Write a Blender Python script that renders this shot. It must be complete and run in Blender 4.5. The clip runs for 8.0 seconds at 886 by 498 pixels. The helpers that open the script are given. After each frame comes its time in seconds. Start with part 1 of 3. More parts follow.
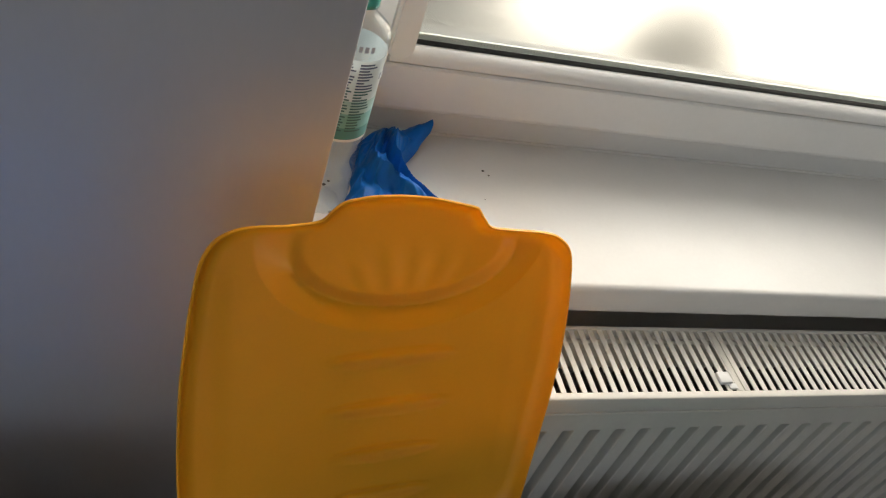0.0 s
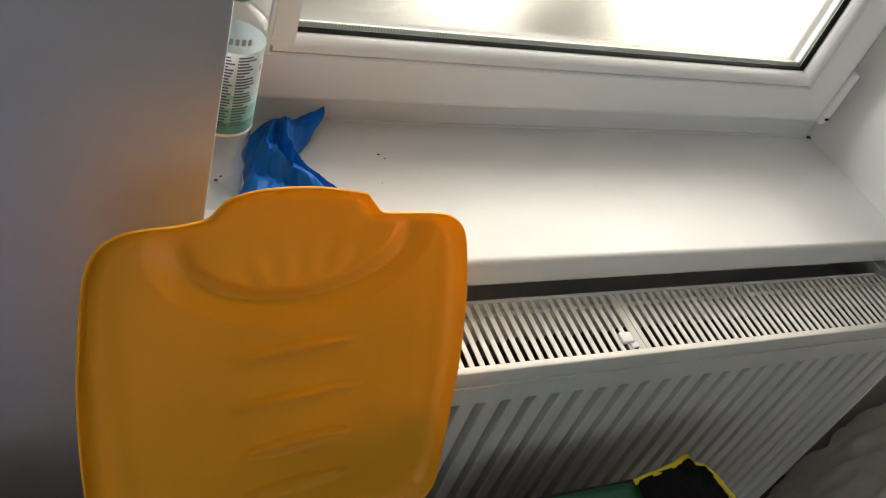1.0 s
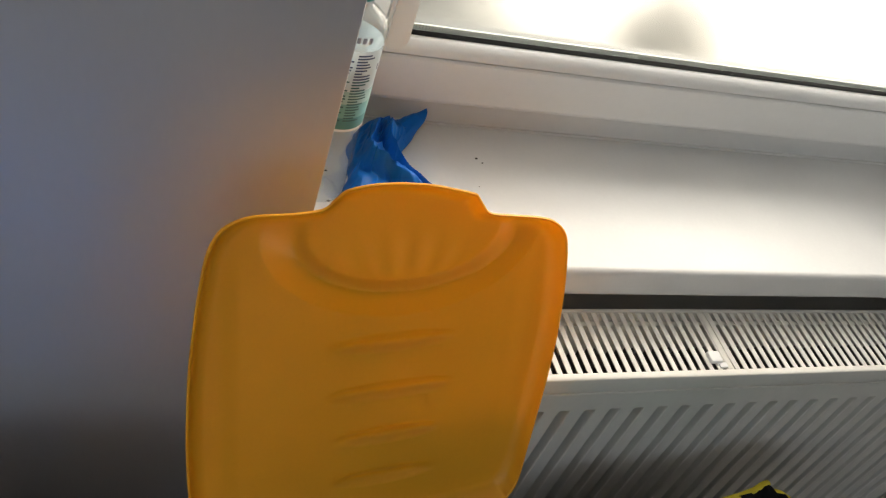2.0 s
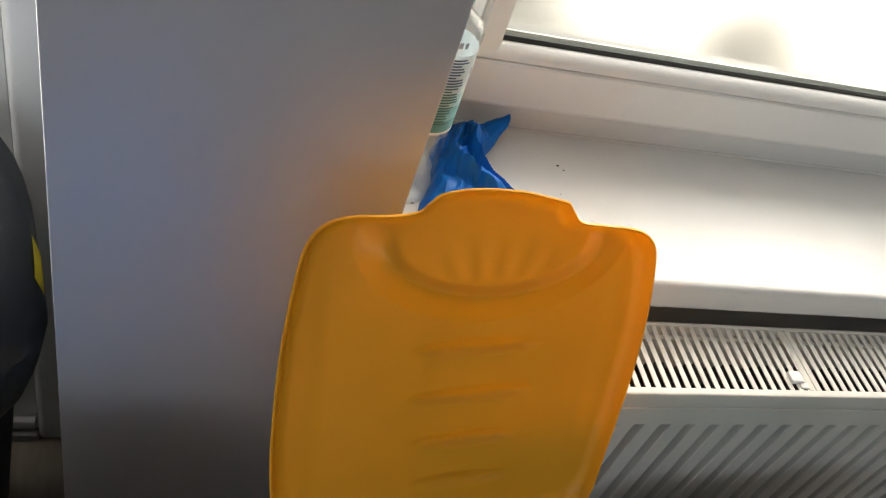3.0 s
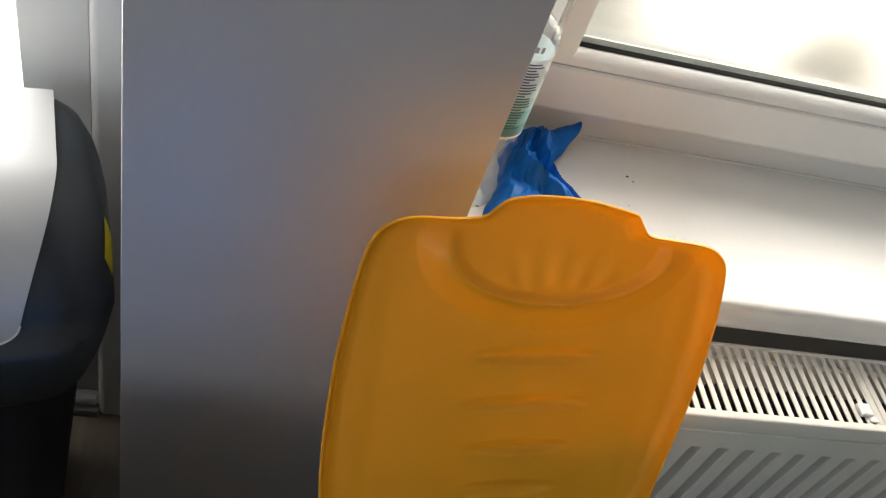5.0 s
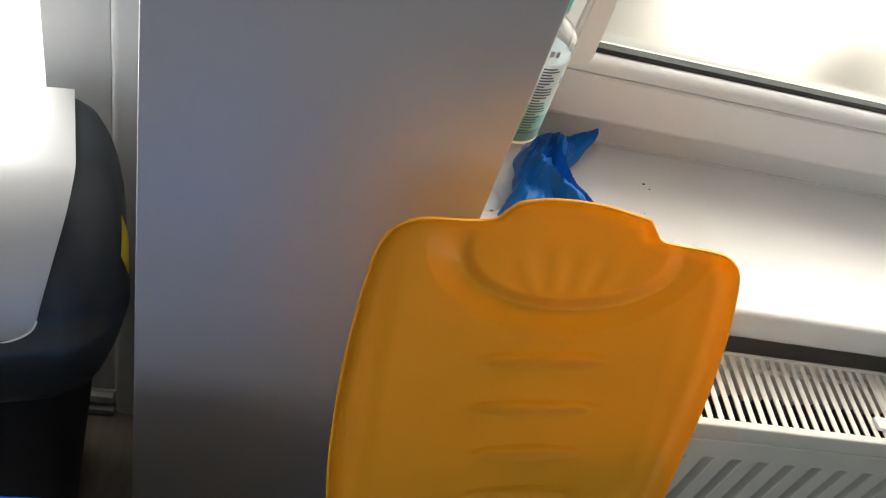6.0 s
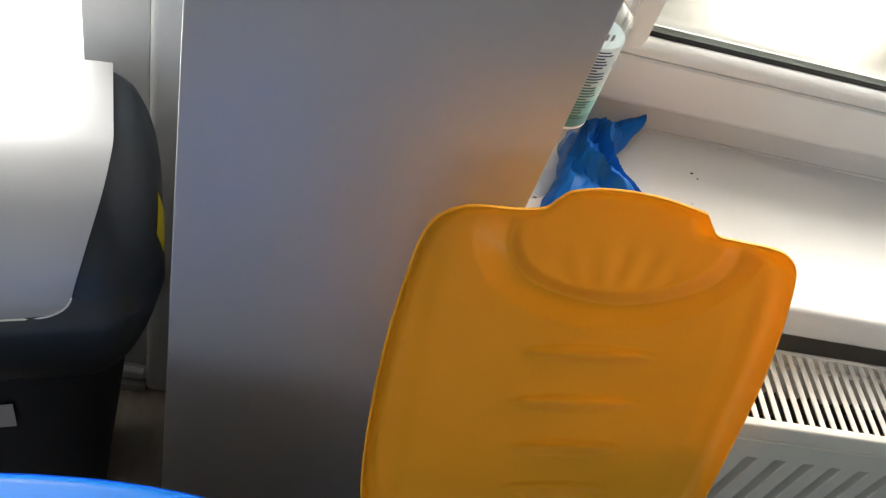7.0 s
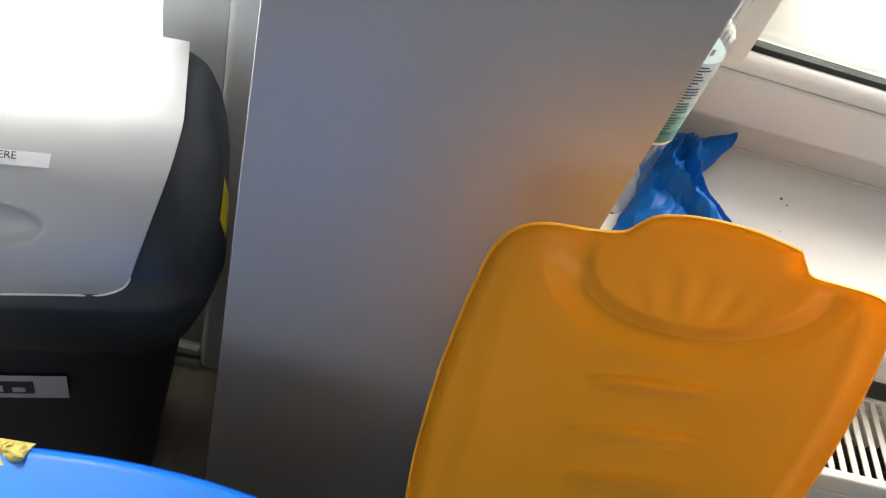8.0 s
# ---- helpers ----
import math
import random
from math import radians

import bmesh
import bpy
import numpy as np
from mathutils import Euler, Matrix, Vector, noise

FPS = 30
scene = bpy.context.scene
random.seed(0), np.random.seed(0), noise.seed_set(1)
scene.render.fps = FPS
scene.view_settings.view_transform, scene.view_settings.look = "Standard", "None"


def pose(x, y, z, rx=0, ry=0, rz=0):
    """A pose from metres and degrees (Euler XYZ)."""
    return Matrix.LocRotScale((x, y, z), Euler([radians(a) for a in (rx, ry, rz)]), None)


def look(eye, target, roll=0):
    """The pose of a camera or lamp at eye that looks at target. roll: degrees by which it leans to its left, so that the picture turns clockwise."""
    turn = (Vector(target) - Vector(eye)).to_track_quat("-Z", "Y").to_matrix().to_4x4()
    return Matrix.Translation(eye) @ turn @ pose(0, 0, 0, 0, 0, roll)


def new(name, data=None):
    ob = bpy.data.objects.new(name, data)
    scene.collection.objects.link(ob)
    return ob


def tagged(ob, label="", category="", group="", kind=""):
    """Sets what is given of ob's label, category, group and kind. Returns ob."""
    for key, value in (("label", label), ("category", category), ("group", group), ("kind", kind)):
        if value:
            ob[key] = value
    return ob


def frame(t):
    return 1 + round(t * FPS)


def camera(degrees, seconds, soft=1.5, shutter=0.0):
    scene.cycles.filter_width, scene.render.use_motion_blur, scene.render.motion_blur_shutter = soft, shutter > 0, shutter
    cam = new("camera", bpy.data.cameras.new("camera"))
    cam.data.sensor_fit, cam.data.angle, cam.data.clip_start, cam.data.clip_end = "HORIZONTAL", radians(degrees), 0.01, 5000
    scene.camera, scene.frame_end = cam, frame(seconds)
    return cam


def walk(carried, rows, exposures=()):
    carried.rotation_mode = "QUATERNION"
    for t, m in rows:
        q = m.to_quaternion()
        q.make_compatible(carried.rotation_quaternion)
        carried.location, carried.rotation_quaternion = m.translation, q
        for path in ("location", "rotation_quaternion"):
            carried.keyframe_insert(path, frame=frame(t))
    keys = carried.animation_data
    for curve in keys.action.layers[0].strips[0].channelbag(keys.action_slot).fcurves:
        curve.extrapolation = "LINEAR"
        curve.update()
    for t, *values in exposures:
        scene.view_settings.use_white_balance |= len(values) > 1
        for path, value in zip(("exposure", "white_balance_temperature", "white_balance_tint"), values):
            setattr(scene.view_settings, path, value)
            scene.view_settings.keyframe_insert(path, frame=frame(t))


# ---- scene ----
cam = camera(55.4, 8.0, soft=1.25)
PATH = [
    (0, (0.133, 0.084, 1.529), (0.835, 1.416, 0.212), 22.1),
    (0.3, (0.156, 0.083, 1.536), (0.943, 1.373, 0.252), 21.9),
    (0.5, (0.171, 0.083, 1.541), (1.01, 1.344, 0.234), 21.8),
    (0.7, (0.165, 0.079, 1.543), (1.062, 1.334, 0.207), 21.9),
    (1, (0.157, 0.074, 1.547), (1.024, 1.32, 0.246), 22.1),
    (1.2, (0.147, 0.07, 1.545), (0.993, 1.331, 0.245), 22.3),
    (1.5, (0.131, 0.064, 1.542), (0.933, 1.347, 0.235), 22.6),
    (1.7, (0.123, 0.066, 1.54), (0.895, 1.356, 0.229), 22.5),
    (3, (0.073, 0.082, 1.527), (0.702, 1.414, 0.174), 21.9),
    (3.5, (0.058, 0.082, 1.528), (0.633, 1.42, 0.157), 21.7),
    (4, (0.053, 0.09, 1.522), (0.597, 1.431, 0.142), 22),
    (4.5, (0.066, 0.092, 1.521), (0.605, 1.431, 0.136), 22.5),
    (4.7, (0.068, 0.091, 1.521), (0.592, 1.435, 0.135), 22.3),
    (6, (0.083, 0.082, 1.518), (0.524, 1.458, 0.134), 21.2),
    (6.3, (0.075, 0.09, 1.517), (0.516, 1.46, 0.136), 21.4),
    (6.5, (0.069, 0.095, 1.517), (0.498, 1.462, 0.122), 21.5),
    (7, (0.069, 0.106, 1.5), (0.461, 1.448, 0.069), 21.7),
    (7.5, (0.071, 0.144, 1.48), (0.416, 1.442, -0.002), 22.3),
    (8, (0.066, 0.149, 1.483), (0.323, 1.463, -0.003), 22.6),
]
walk(cam, [(t, look(eye, target, roll)) for t, eye, target, roll in PATH], [(0.0, 0.28, 6850, 10), (0.5, 0.08, 6850, 10), (1.0, 0.34, 6850, 10), (1.5, 0.38, 6850, 10), (3.0, 0.64, 6850, 10), (4.0, 0.66, 6850, 10), (6.0, 0.67, 6850, 10), (7.0, 0.74, 6800, 10), (8.0, 0.86, 6700, 10)])

# ---- world and light ----
world = bpy.data.worlds.new("sky")
scene.world = world
world.use_nodes = True
wn = world.node_tree
sky = wn.nodes.new("ShaderNodeTexSky")
sky.sky_type = "NISHITA"
sky.sun_disc = False
sky.sun_elevation, sky.sun_rotation = radians(35), radians(20)
wn.links.new(sky.outputs[0], wn.nodes["Background"].inputs[0])
wn.nodes["Background"].inputs[1].default_value = 0.12


def lamp(name, kind, m, energy, colour, size=1.0, size_y=1.0):
    data = bpy.data.lights.new(name, kind)
    data.energy, data.color = energy, colour
    if kind == "AREA":
        data.shape, data.size, data.size_y = "RECTANGLE", size, size_y
    ob = new(name, data)
    ob.matrix_world = m
    return ob


sun = lamp("sun", "SUN", look((0, 0, 5), (-0.4, -1.6, 3.6)), 0.6, (1.0, 0.96, 0.9))
sun.data.angle = radians(12)
# the sky's light in the openings of the window and of the balcony door
lamp("window_daylight", "AREA", look((1.72, 1.62, 1.14), (1.05, 0.0, 0.95)), 112, (1.0, 0.95, 0.87), 1.5, 2.3)
lamp("door_daylight", "AREA", look((-0.65, 1.62, 1.2), (-0.65, 0.0, 1.1)), 88, (0.95, 0.975, 1.0), 1.1, 2.2)
# fill light added through an unseen rear opening, to lift the fronts
lamp("rear_fill_light", "AREA", look((-1.2, -3.22, 1.6), (0.1, 0.0, 1.0)), 6.0, (0.88, 0.93, 1.0), 2.4, 1.5)



# ---- materials ----
def mat(name, colour, rough=0.5, metal=0.0, vary=0.12, scale=6.0, grain=60.0, bump=0.08, rough_vary=0.1, spec=0.5, stretch=(1, 1, 1), dist=0.002):
    """A surface with broad tone, fine grain and a light relief."""
    m = bpy.data.materials.new(name)
    m.use_nodes = True
    nt = m.node_tree
    b = nt.nodes["Principled BSDF"]
    link = nt.links.new
    tc = nt.nodes.new("ShaderNodeTexCoord")
    mp = nt.nodes.new("ShaderNodeMapping")
    mp.inputs["Scale"].default_value = stretch
    link(tc.outputs["Object"], mp.inputs[0])
    big, fine = nt.nodes.new("ShaderNodeTexNoise"), nt.nodes.new("ShaderNodeTexNoise")
    big.inputs["Scale"].default_value, fine.inputs["Scale"].default_value = scale, grain
    big.inputs["Detail"].default_value, fine.inputs["Detail"].default_value = 5, 4
    for n in (big, fine):
        link(mp.outputs[0], n.inputs["Vector"])
    mix = nt.nodes.new("ShaderNodeMath")
    mix.operation = "MULTIPLY_ADD"
    link(fine.outputs["Fac"], mix.inputs[0])
    mix.inputs[1].default_value = 0.35
    link(big.outputs["Fac"], mix.inputs[2])
    ramp = nt.nodes.new("ShaderNodeMapRange")
    ramp.inputs[1].default_value, ramp.inputs[2].default_value = 0.4, 0.95
    ramp.inputs[3].default_value, ramp.inputs[4].default_value = 1 - vary, 1 + vary * 0.5
    link(mix.outputs[0], ramp.inputs[0])
    tint = nt.nodes.new("ShaderNodeVectorMath")
    tint.operation = "SCALE"
    tint.inputs[0].default_value = colour
    link(ramp.outputs[0], tint.inputs["Scale"])
    link(tint.outputs[0], b.inputs["Base Color"])
    rr = nt.nodes.new("ShaderNodeMapRange")
    rr.inputs[3].default_value, rr.inputs[4].default_value = rough - rough_vary * 0.5, rough + rough_vary * 0.5
    link(big.outputs["Fac"], rr.inputs[0])
    link(rr.outputs[0], b.inputs["Roughness"])
    b.inputs["Metallic"].default_value = metal
    b.inputs["Specular IOR Level"].default_value = spec
    if bump:
        bp = nt.nodes.new("ShaderNodeBump")
        bp.inputs["Strength"].default_value, bp.inputs["Distance"].default_value = bump, dist
        link(fine.outputs["Fac"], bp.inputs["Height"])
        link(bp.outputs[0], b.inputs["Normal"])
    return m


def see_through(m, share, colour):
    """Lets light from behind glow through thin plastic or paper."""
    nt = m.node_tree
    out, b = nt.nodes["Material Output"], nt.nodes["Principled BSDF"]
    tr, mx = nt.nodes.new("ShaderNodeBsdfTranslucent"), nt.nodes.new("ShaderNodeMixShader")
    tr.inputs[0].default_value = (*colour, 1)
    mx.inputs[0].default_value = share
    nt.links.new(b.outputs[0], mx.inputs[1])
    nt.links.new(tr.outputs[0], mx.inputs[2])
    nt.links.new(mx.outputs[0], out.inputs["Surface"])
    return m


def glassy(name, colour, rough, ior=1.45):
    m = bpy.data.materials.new(name)
    m.use_nodes = True
    b = m.node_tree.nodes["Principled BSDF"]
    b.inputs["Base Color"].default_value = (*colour, 1)
    b.inputs["Roughness"].default_value, b.inputs["IOR"].default_value = rough, ior
    b.inputs["Transmission Weight"].default_value = 1
    return m


# white satin wall; its backlit shade is put into this grey base
PIER = mat("shaded_satin_paint", (0.47, 0.465, 0.48), 0.33, vary=0.06, scale=3, grain=180, bump=0.05, spec=0.55, stretch=(1, 1, 0.35))
PAINT = mat("wall_paint", (0.82, 0.81, 0.79), 0.7, vary=0.07, scale=3, grain=240, bump=0.12)
# the white wall paint darkened, so that unseen surfaces bounce less light
BOUNCEGREY = mat("bounce_cutting_grey", (0.47, 0.475, 0.49), 0.7, vary=0.07, scale=3, grain=240, bump=0.12)
PVC = mat("white_pvc", (0.8, 0.8, 0.79), 0.3, vary=0.05, scale=5, grain=90, bump=0.02)
SILL = mat("sill_laminate", (0.82, 0.815, 0.8), 0.33, vary=0.05, scale=7, grain=160, bump=0.03)
ENAMEL = mat("white_enamel", (0.78, 0.755, 0.7), 0.35, vary=0.08, scale=8, grain=120, bump=0.03)
FINS = mat("convector_steel", (0.1, 0.095, 0.09), 0.6, vary=0.3, scale=20)
RUBBER = mat("black_gasket", (0.006, 0.006, 0.006), 0.8, vary=0.2, spec=0.08)
YELLOW = see_through(mat("yellow_plastic", (0.97, 0.49, 0.028), 0.38, vary=0.08, scale=9, grain=260, bump=0.04), 0.28, (0.98, 0.54, 0.02))
BLUE = mat("blue_plastic", (0.012, 0.24, 0.86), 0.3, vary=0.1, scale=9, grain=260, bump=0.04)
GREEN = mat("green_plastic", (0.008, 0.115, 0.055), 0.4, vary=0.12, scale=9, grain=260, bump=0.05)
BINBODY = mat("anthracite_plastic", (0.03, 0.031, 0.034), 0.45, vary=0.15, scale=9, grain=260, bump=0.05)
BLACKBAG = mat("black_bag_film", (0.004, 0.004, 0.005), 0.65, vary=0.3, scale=30, grain=150, bump=0.12, spec=0.15)
CORD = mat("yellow_drawstring", (0.78, 0.62, 0.03), 0.45, vary=0.15, scale=40, grain=300, bump=0.15)
YBAG = see_through(mat("yellow_bag_film", (0.85, 0.7, 0.2), 0.4, vary=0.25, scale=40, grain=120, bump=0.2), 0.2, (0.8, 0.6, 0.1))
CLOTH = see_through(mat("blue_nitrile", (0.001, 0.155, 0.60), 0.45, vary=0.2, scale=25, grain=130, bump=0.15, spec=0.22), 0.06, (0.01, 0.24, 0.75))
SHELL = mat("charcoal_plastic", (0.022, 0.027, 0.032), 0.36, vary=0.12, scale=6, grain=420, bump=0.18, dist=0.001)
# dark plastic; the blue lid's reflection is put into its navy tint
LOWER = mat("dark_plastic_blue_sheen", (0.014, 0.017, 0.024), 0.5, vary=0.12, scale=6, grain=420, bump=0.15, dist=0.001)
SILVER = mat("silver_paint", (0.5, 0.5, 0.495), 0.4, metal=0.2, vary=0.05, scale=5, grain=600, bump=0.02)
PAPER = mat("white_label", (0.8, 0.8, 0.8), 0.55, vary=0.05, scale=20)
GREYPAPER = mat("grey_label", (0.42, 0.43, 0.46), 0.5, vary=0.1, scale=20)
INK = mat("dark_print", (0.03, 0.03, 0.035), 0.5, vary=0.1)
STICKER = mat("yellow_sticker", (0.72, 0.56, 0.02), 0.45, vary=0.1, scale=30)
FLOORM = mat("worn_floor", (0.32, 0.27, 0.21), 0.5, vary=0.45, scale=9, grain=70, bump=0.2, stretch=(1, 0.3, 1))
STEEL = mat("threshold_steel", (0.38, 0.38, 0.37), 0.6, metal=0.25, vary=0.15, stretch=(0.1, 1, 1))
SPACER = mat("spacer_metal", (0.5, 0.54, 0.51), 0.45, metal=0.3, vary=0.1, scale=20)
FROST = glassy("frosted_glass", (0.31, 0.3, 0.28), 0.5, 1.25)


def thin_film(name, colour, rough):
    """A thin clear wall: light goes straight through it, with a gloss that grows at grazing angles."""
    m = bpy.data.materials.new(name)
    m.use_nodes = True
    nt = m.node_tree
    tr, gl, mx, lw = (nt.nodes.new("ShaderNode" + k) for k in ("BsdfTransparent", "BsdfGlossy", "MixShader", "LayerWeight"))
    tr.inputs[0].default_value, gl.inputs["Roughness"].default_value, lw.inputs[0].default_value = (*colour, 1), rough, 0.14
    nt.links.new(lw.outputs["Facing"], mx.inputs[0])
    nt.links.new(tr.outputs[0], mx.inputs[1])
    nt.links.new(gl.outputs[0], mx.inputs[2])
    nt.links.new(mx.outputs[0], nt.nodes["Material Output"].inputs["Surface"])
    return m


PANE = thin_film("clear_glass", (0.96, 0.97, 0.965), 0.02)
PET = thin_film("clear_pet", (0.9, 0.93, 0.94), 0.12)
LABEL = see_through(mat("bottle_label", (0.60, 0.66, 0.68), 0.35, vary=0.08, scale=40), 0.45, (0.75, 0.86, 0.9))
TEAL = mat("teal_print", (0.06, 0.24, 0.25), 0.35, vary=0.12, scale=40)
TEALCAP = mat("teal_cap", (0.02, 0.3, 0.26), 0.4, vary=0.1)
TEALMID = mat("mid_teal_print", (0.16, 0.4, 0.41), 0.35, vary=0.12, scale=40)
TEALPALE = mat("pale_teal_print", (0.36, 0.56, 0.57), 0.35, vary=0.12, scale=40)
TEALINK = mat("deep_teal_ink", (0.03, 0.12, 0.14), 0.4, vary=0.1)
PALEINK = mat("slate_print", (0.3, 0.34, 0.42), 0.4, vary=0.1)
NAVYINK = mat("navy_print", (0.05, 0.07, 0.16), 0.4, vary=0.1)
SACK = see_through(mat("milky_sack_film", (0.9, 0.88, 0.8), 0.35, vary=0.2, scale=12, grain=60, bump=0.2), 0.35, (0.8, 0.76, 0.68))
SPECK = mat("dirt_speck", (0.03, 0.025, 0.02), 0.8, vary=0.2)
SHRUB = mat("dark_shrub", (0.1, 0.1, 0.09), 0.8, vary=0.3)
GROUNDM = mat("pale_paving", (0.5, 0.49, 0.46), 0.8, vary=0.2, scale=2)


# ---- mesh helpers ----
def smooth(me, degrees=40):
    for p in me.polygons:
        p.use_smooth = True
    me.set_sharp_from_angle(angle=radians(degrees))


def mesh_of(name, bm, material, degrees=40):
    bmesh.ops.recalc_face_normals(bm, faces=bm.faces)
    me = bpy.data.meshes.new(name)
    bm.to_mesh(me)
    bm.free()
    me.materials.append(material)
    smooth(me, degrees)
    return me


def thing(name, label, category, group="", kind="", at=(0, 0, 0)):
    ob = tagged(new(name), label, category, group, kind)
    ob.location = at
    return ob


def part(name, bm, material, parent, label="", degrees=40):
    ob = new(name, mesh_of(name, bm, material, degrees))
    ob.parent = parent
    return tagged(ob, label)


def single(name, bm, material, label, category, group="", kind="", degrees=40):
    return tagged(new(name, mesh_of(name, bm, material, degrees)), label, category, group, kind)


def box(x0, x1, y0, y1, z0, z1, bevel=0.0, segments=2, bm=None):
    bm2 = bmesh.new()
    bmesh.ops.create_cube(bm2, size=1, matrix=Matrix.Translation(((x0 + x1) / 2, (y0 + y1) / 2, (z0 + z1) / 2)) @ Matrix.Diagonal((x1 - x0, y1 - y0, z1 - z0, 1)))
    if bevel:
        bmesh.ops.bevel(bm2, geom=bm2.edges[:], offset=bevel, segments=segments, profile=0.5, affect="EDGES")
    if bm is None:
        return bm2
    return join(bm, bm2)


def join(bm, other):
    me = bpy.data.meshes.new("joined")
    other.to_mesh(me)
    other.free()
    bm.from_mesh(me)
    bpy.data.meshes.remove(me)
    return bm


def grid(f, nu, nv, bm=None, closed_u=False):
    """A sheet from f(i / nu, j / nv)."""
    bm = bm or bmesh.new()
    cols = nu if closed_u else nu + 1
    vs = [[bm.verts.new(f(i / nu, j / nv)) for j in range(nv + 1)] for i in range(cols)]
    for i in range(nu):
        a, b = vs[i], vs[(i + 1) % cols]
        for j in range(nv):
            bm.faces.new((a[j], b[j], b[j + 1], a[j + 1]))
    return bm


def lathe(profile, n=48, cap=True):
    """A turned solid round z from (radius, height) pairs."""
    bm = bmesh.new()
    rings = [[bm.verts.new((r * math.cos(2 * math.pi * k / n), r * math.sin(2 * math.pi * k / n), z)) for k in range(n)] for r, z in profile]
    for a, b in zip(rings, rings[1:]):
        for k in range(n):
            bm.faces.new((a[k], a[(k + 1) % n], b[(k + 1) % n], b[k]))
    if cap:
        bm.faces.new(rings[0])
        bm.faces.new(rings[-1])
    return bm


def prism(outline, depth, bevel=0.0):
    """An outline in x and z, drawn out along y from 0 to depth."""
    bm = bmesh.new()
    f = bm.faces.new([bm.verts.new((x, 0, z)) for x, z in outline])
    ext = bmesh.ops.extrude_face_region(bm, geom=[f])
    bmesh.ops.translate(bm, verts=[v for v in ext["geom"] if isinstance(v, bmesh.types.BMVert)], vec=(0, depth, 0))
    if bevel:
        bmesh.ops.bevel(bm, geom=[e for e in bm.edges if e.calc_face_angle(0) > 0.5], offset=bevel, segments=2, affect="EDGES")
    return bm


def sweep(points, radius, n=8, flat=1.0):
    """A tube along points; flat squeezes it upright."""
    bm = bmesh.new()
    pts = [Vector(p) for p in points]
    rings = []
    for k, p in enumerate(pts):
        d = (pts[min(k + 1, len(pts) - 1)] - pts[max(k - 1, 0)]).normalized()
        side = d.cross(Vector((0, 0, 1)))
        side = side.normalized() if side.length > 1e-4 else Vector((1, 0, 0))
        up = side.cross(d)
        rings.append([bm.verts.new(p + radius * (math.cos(2 * math.pi * i / n) * side + flat * math.sin(2 * math.pi * i / n) * up)) for i in range(n)])
    for a, b in zip(rings, rings[1:]):
        for i in range(n):
            bm.faces.new((a[i], a[(i + 1) % n], b[(i + 1) % n], b[i]))
    bm.faces.new(rings[0])
    bm.faces.new(rings[-1])
    return bm


def curve_through(points, steps):
    """A smooth line through points (Catmull-Rom)."""
    pts = [Vector(p) for p in points]
    pts = [2 * pts[0] - pts[1]] + pts + [2 * pts[-1] - pts[-2]]
    out = []
    for a, b, c, d in zip(pts, pts[1:], pts[2:], pts[3:]):
        for s in range(steps):
            t = s / steps
            out.append(0.5 * (2 * b + (c - a) * t + (2 * a - 5 * b + 4 * c - d) * t**2 + (3 * b - a - 3 * c + d) * t**3))
    return out + [pts[-2]]


def step(a, b, x):
    t = min(max((x - a) / (b - a), 0), 1)
    return t * t * (3 - 2 * t)


# ---- the room ----
WALL_Y, BACK_Y = 0.715, 1.12
X0, X1, Y0, TOP = -2.6, 2.9, -3.2, 2.6
single("floor", box(X0, X1, Y0, BACK_Y, -0.1, 0.0), FLOORM, "worn grey-brown vinyl floor with scuffs", "floor", kind="structure")
single("ceiling", box(X0, X1, Y0, BACK_Y, TOP, TOP + 0.1), BOUNCEGREY, "unseen ceiling, greyed to cut bounced light", "ceiling", kind="structure")
single("wall_pier", box(-0.035, 0.313, WALL_Y, BACK_Y, 0, TOP, 0.003), PIER, "satin white wall pier between window and balcony door, greyed for its shade", "wall", kind="structure")
single("wall_parapet", box(0.313, 1.49, 0.80, BACK_Y, 0, 0.80), PAINT, "white wall below the window sill", "wall", kind="structure")
single("wall_lintel", box(0.313, 1.49, WALL_Y, BACK_Y, 2.25, TOP), PAINT, "white lintel over the window", "wall", kind="structure")
single("wall_door_lintel", box(-1.1, -0.035, WALL_Y, BACK_Y, 2.25, TOP), PAINT, "white lintel over the balcony door", "wall", kind="structure")
single("wall_right_pier", box(1.49, X1, WALL_Y, BACK_Y, 0, TOP, 0.003), PAINT, "white plastered wall beside the window", "wall", kind="structure")
single("wall_left_pier", box(X0, -1.1, WALL_Y, BACK_Y, 0, TOP, 0.003), PAINT, "white plastered wall beside the balcony door", "wall", kind="structure")
# unseen; white to throw light onto the radiator's right end
single("wall_east", box(X1, X1 + 0.1, Y0, BACK_Y, 0, TOP), PAINT, "unseen side wall, left white to bounce light back", "wall", kind="structure")
single("wall_west", box(X0 - 0.1, X0, Y0, BACK_Y, 0, TOP), BOUNCEGREY, "unseen side wall, greyed to cut bounced light", "wall", kind="structure")
# unseen wall; its opening is added to let the rear fill light in
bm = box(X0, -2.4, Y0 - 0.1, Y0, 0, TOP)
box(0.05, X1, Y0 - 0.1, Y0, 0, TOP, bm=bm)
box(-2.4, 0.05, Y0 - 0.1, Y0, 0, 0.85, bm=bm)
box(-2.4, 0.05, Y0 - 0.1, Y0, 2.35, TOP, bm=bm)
single("wall_south", bm, BOUNCEGREY, "unseen rear wall, greyed, with an opening added for fill light", "wall", kind="structure")
single("ground", box(-60, 60, BACK_Y + 0.02, 120, -0.5, -0.3), GROUNDM, "pale paved ground outside", "ground", kind="structure")

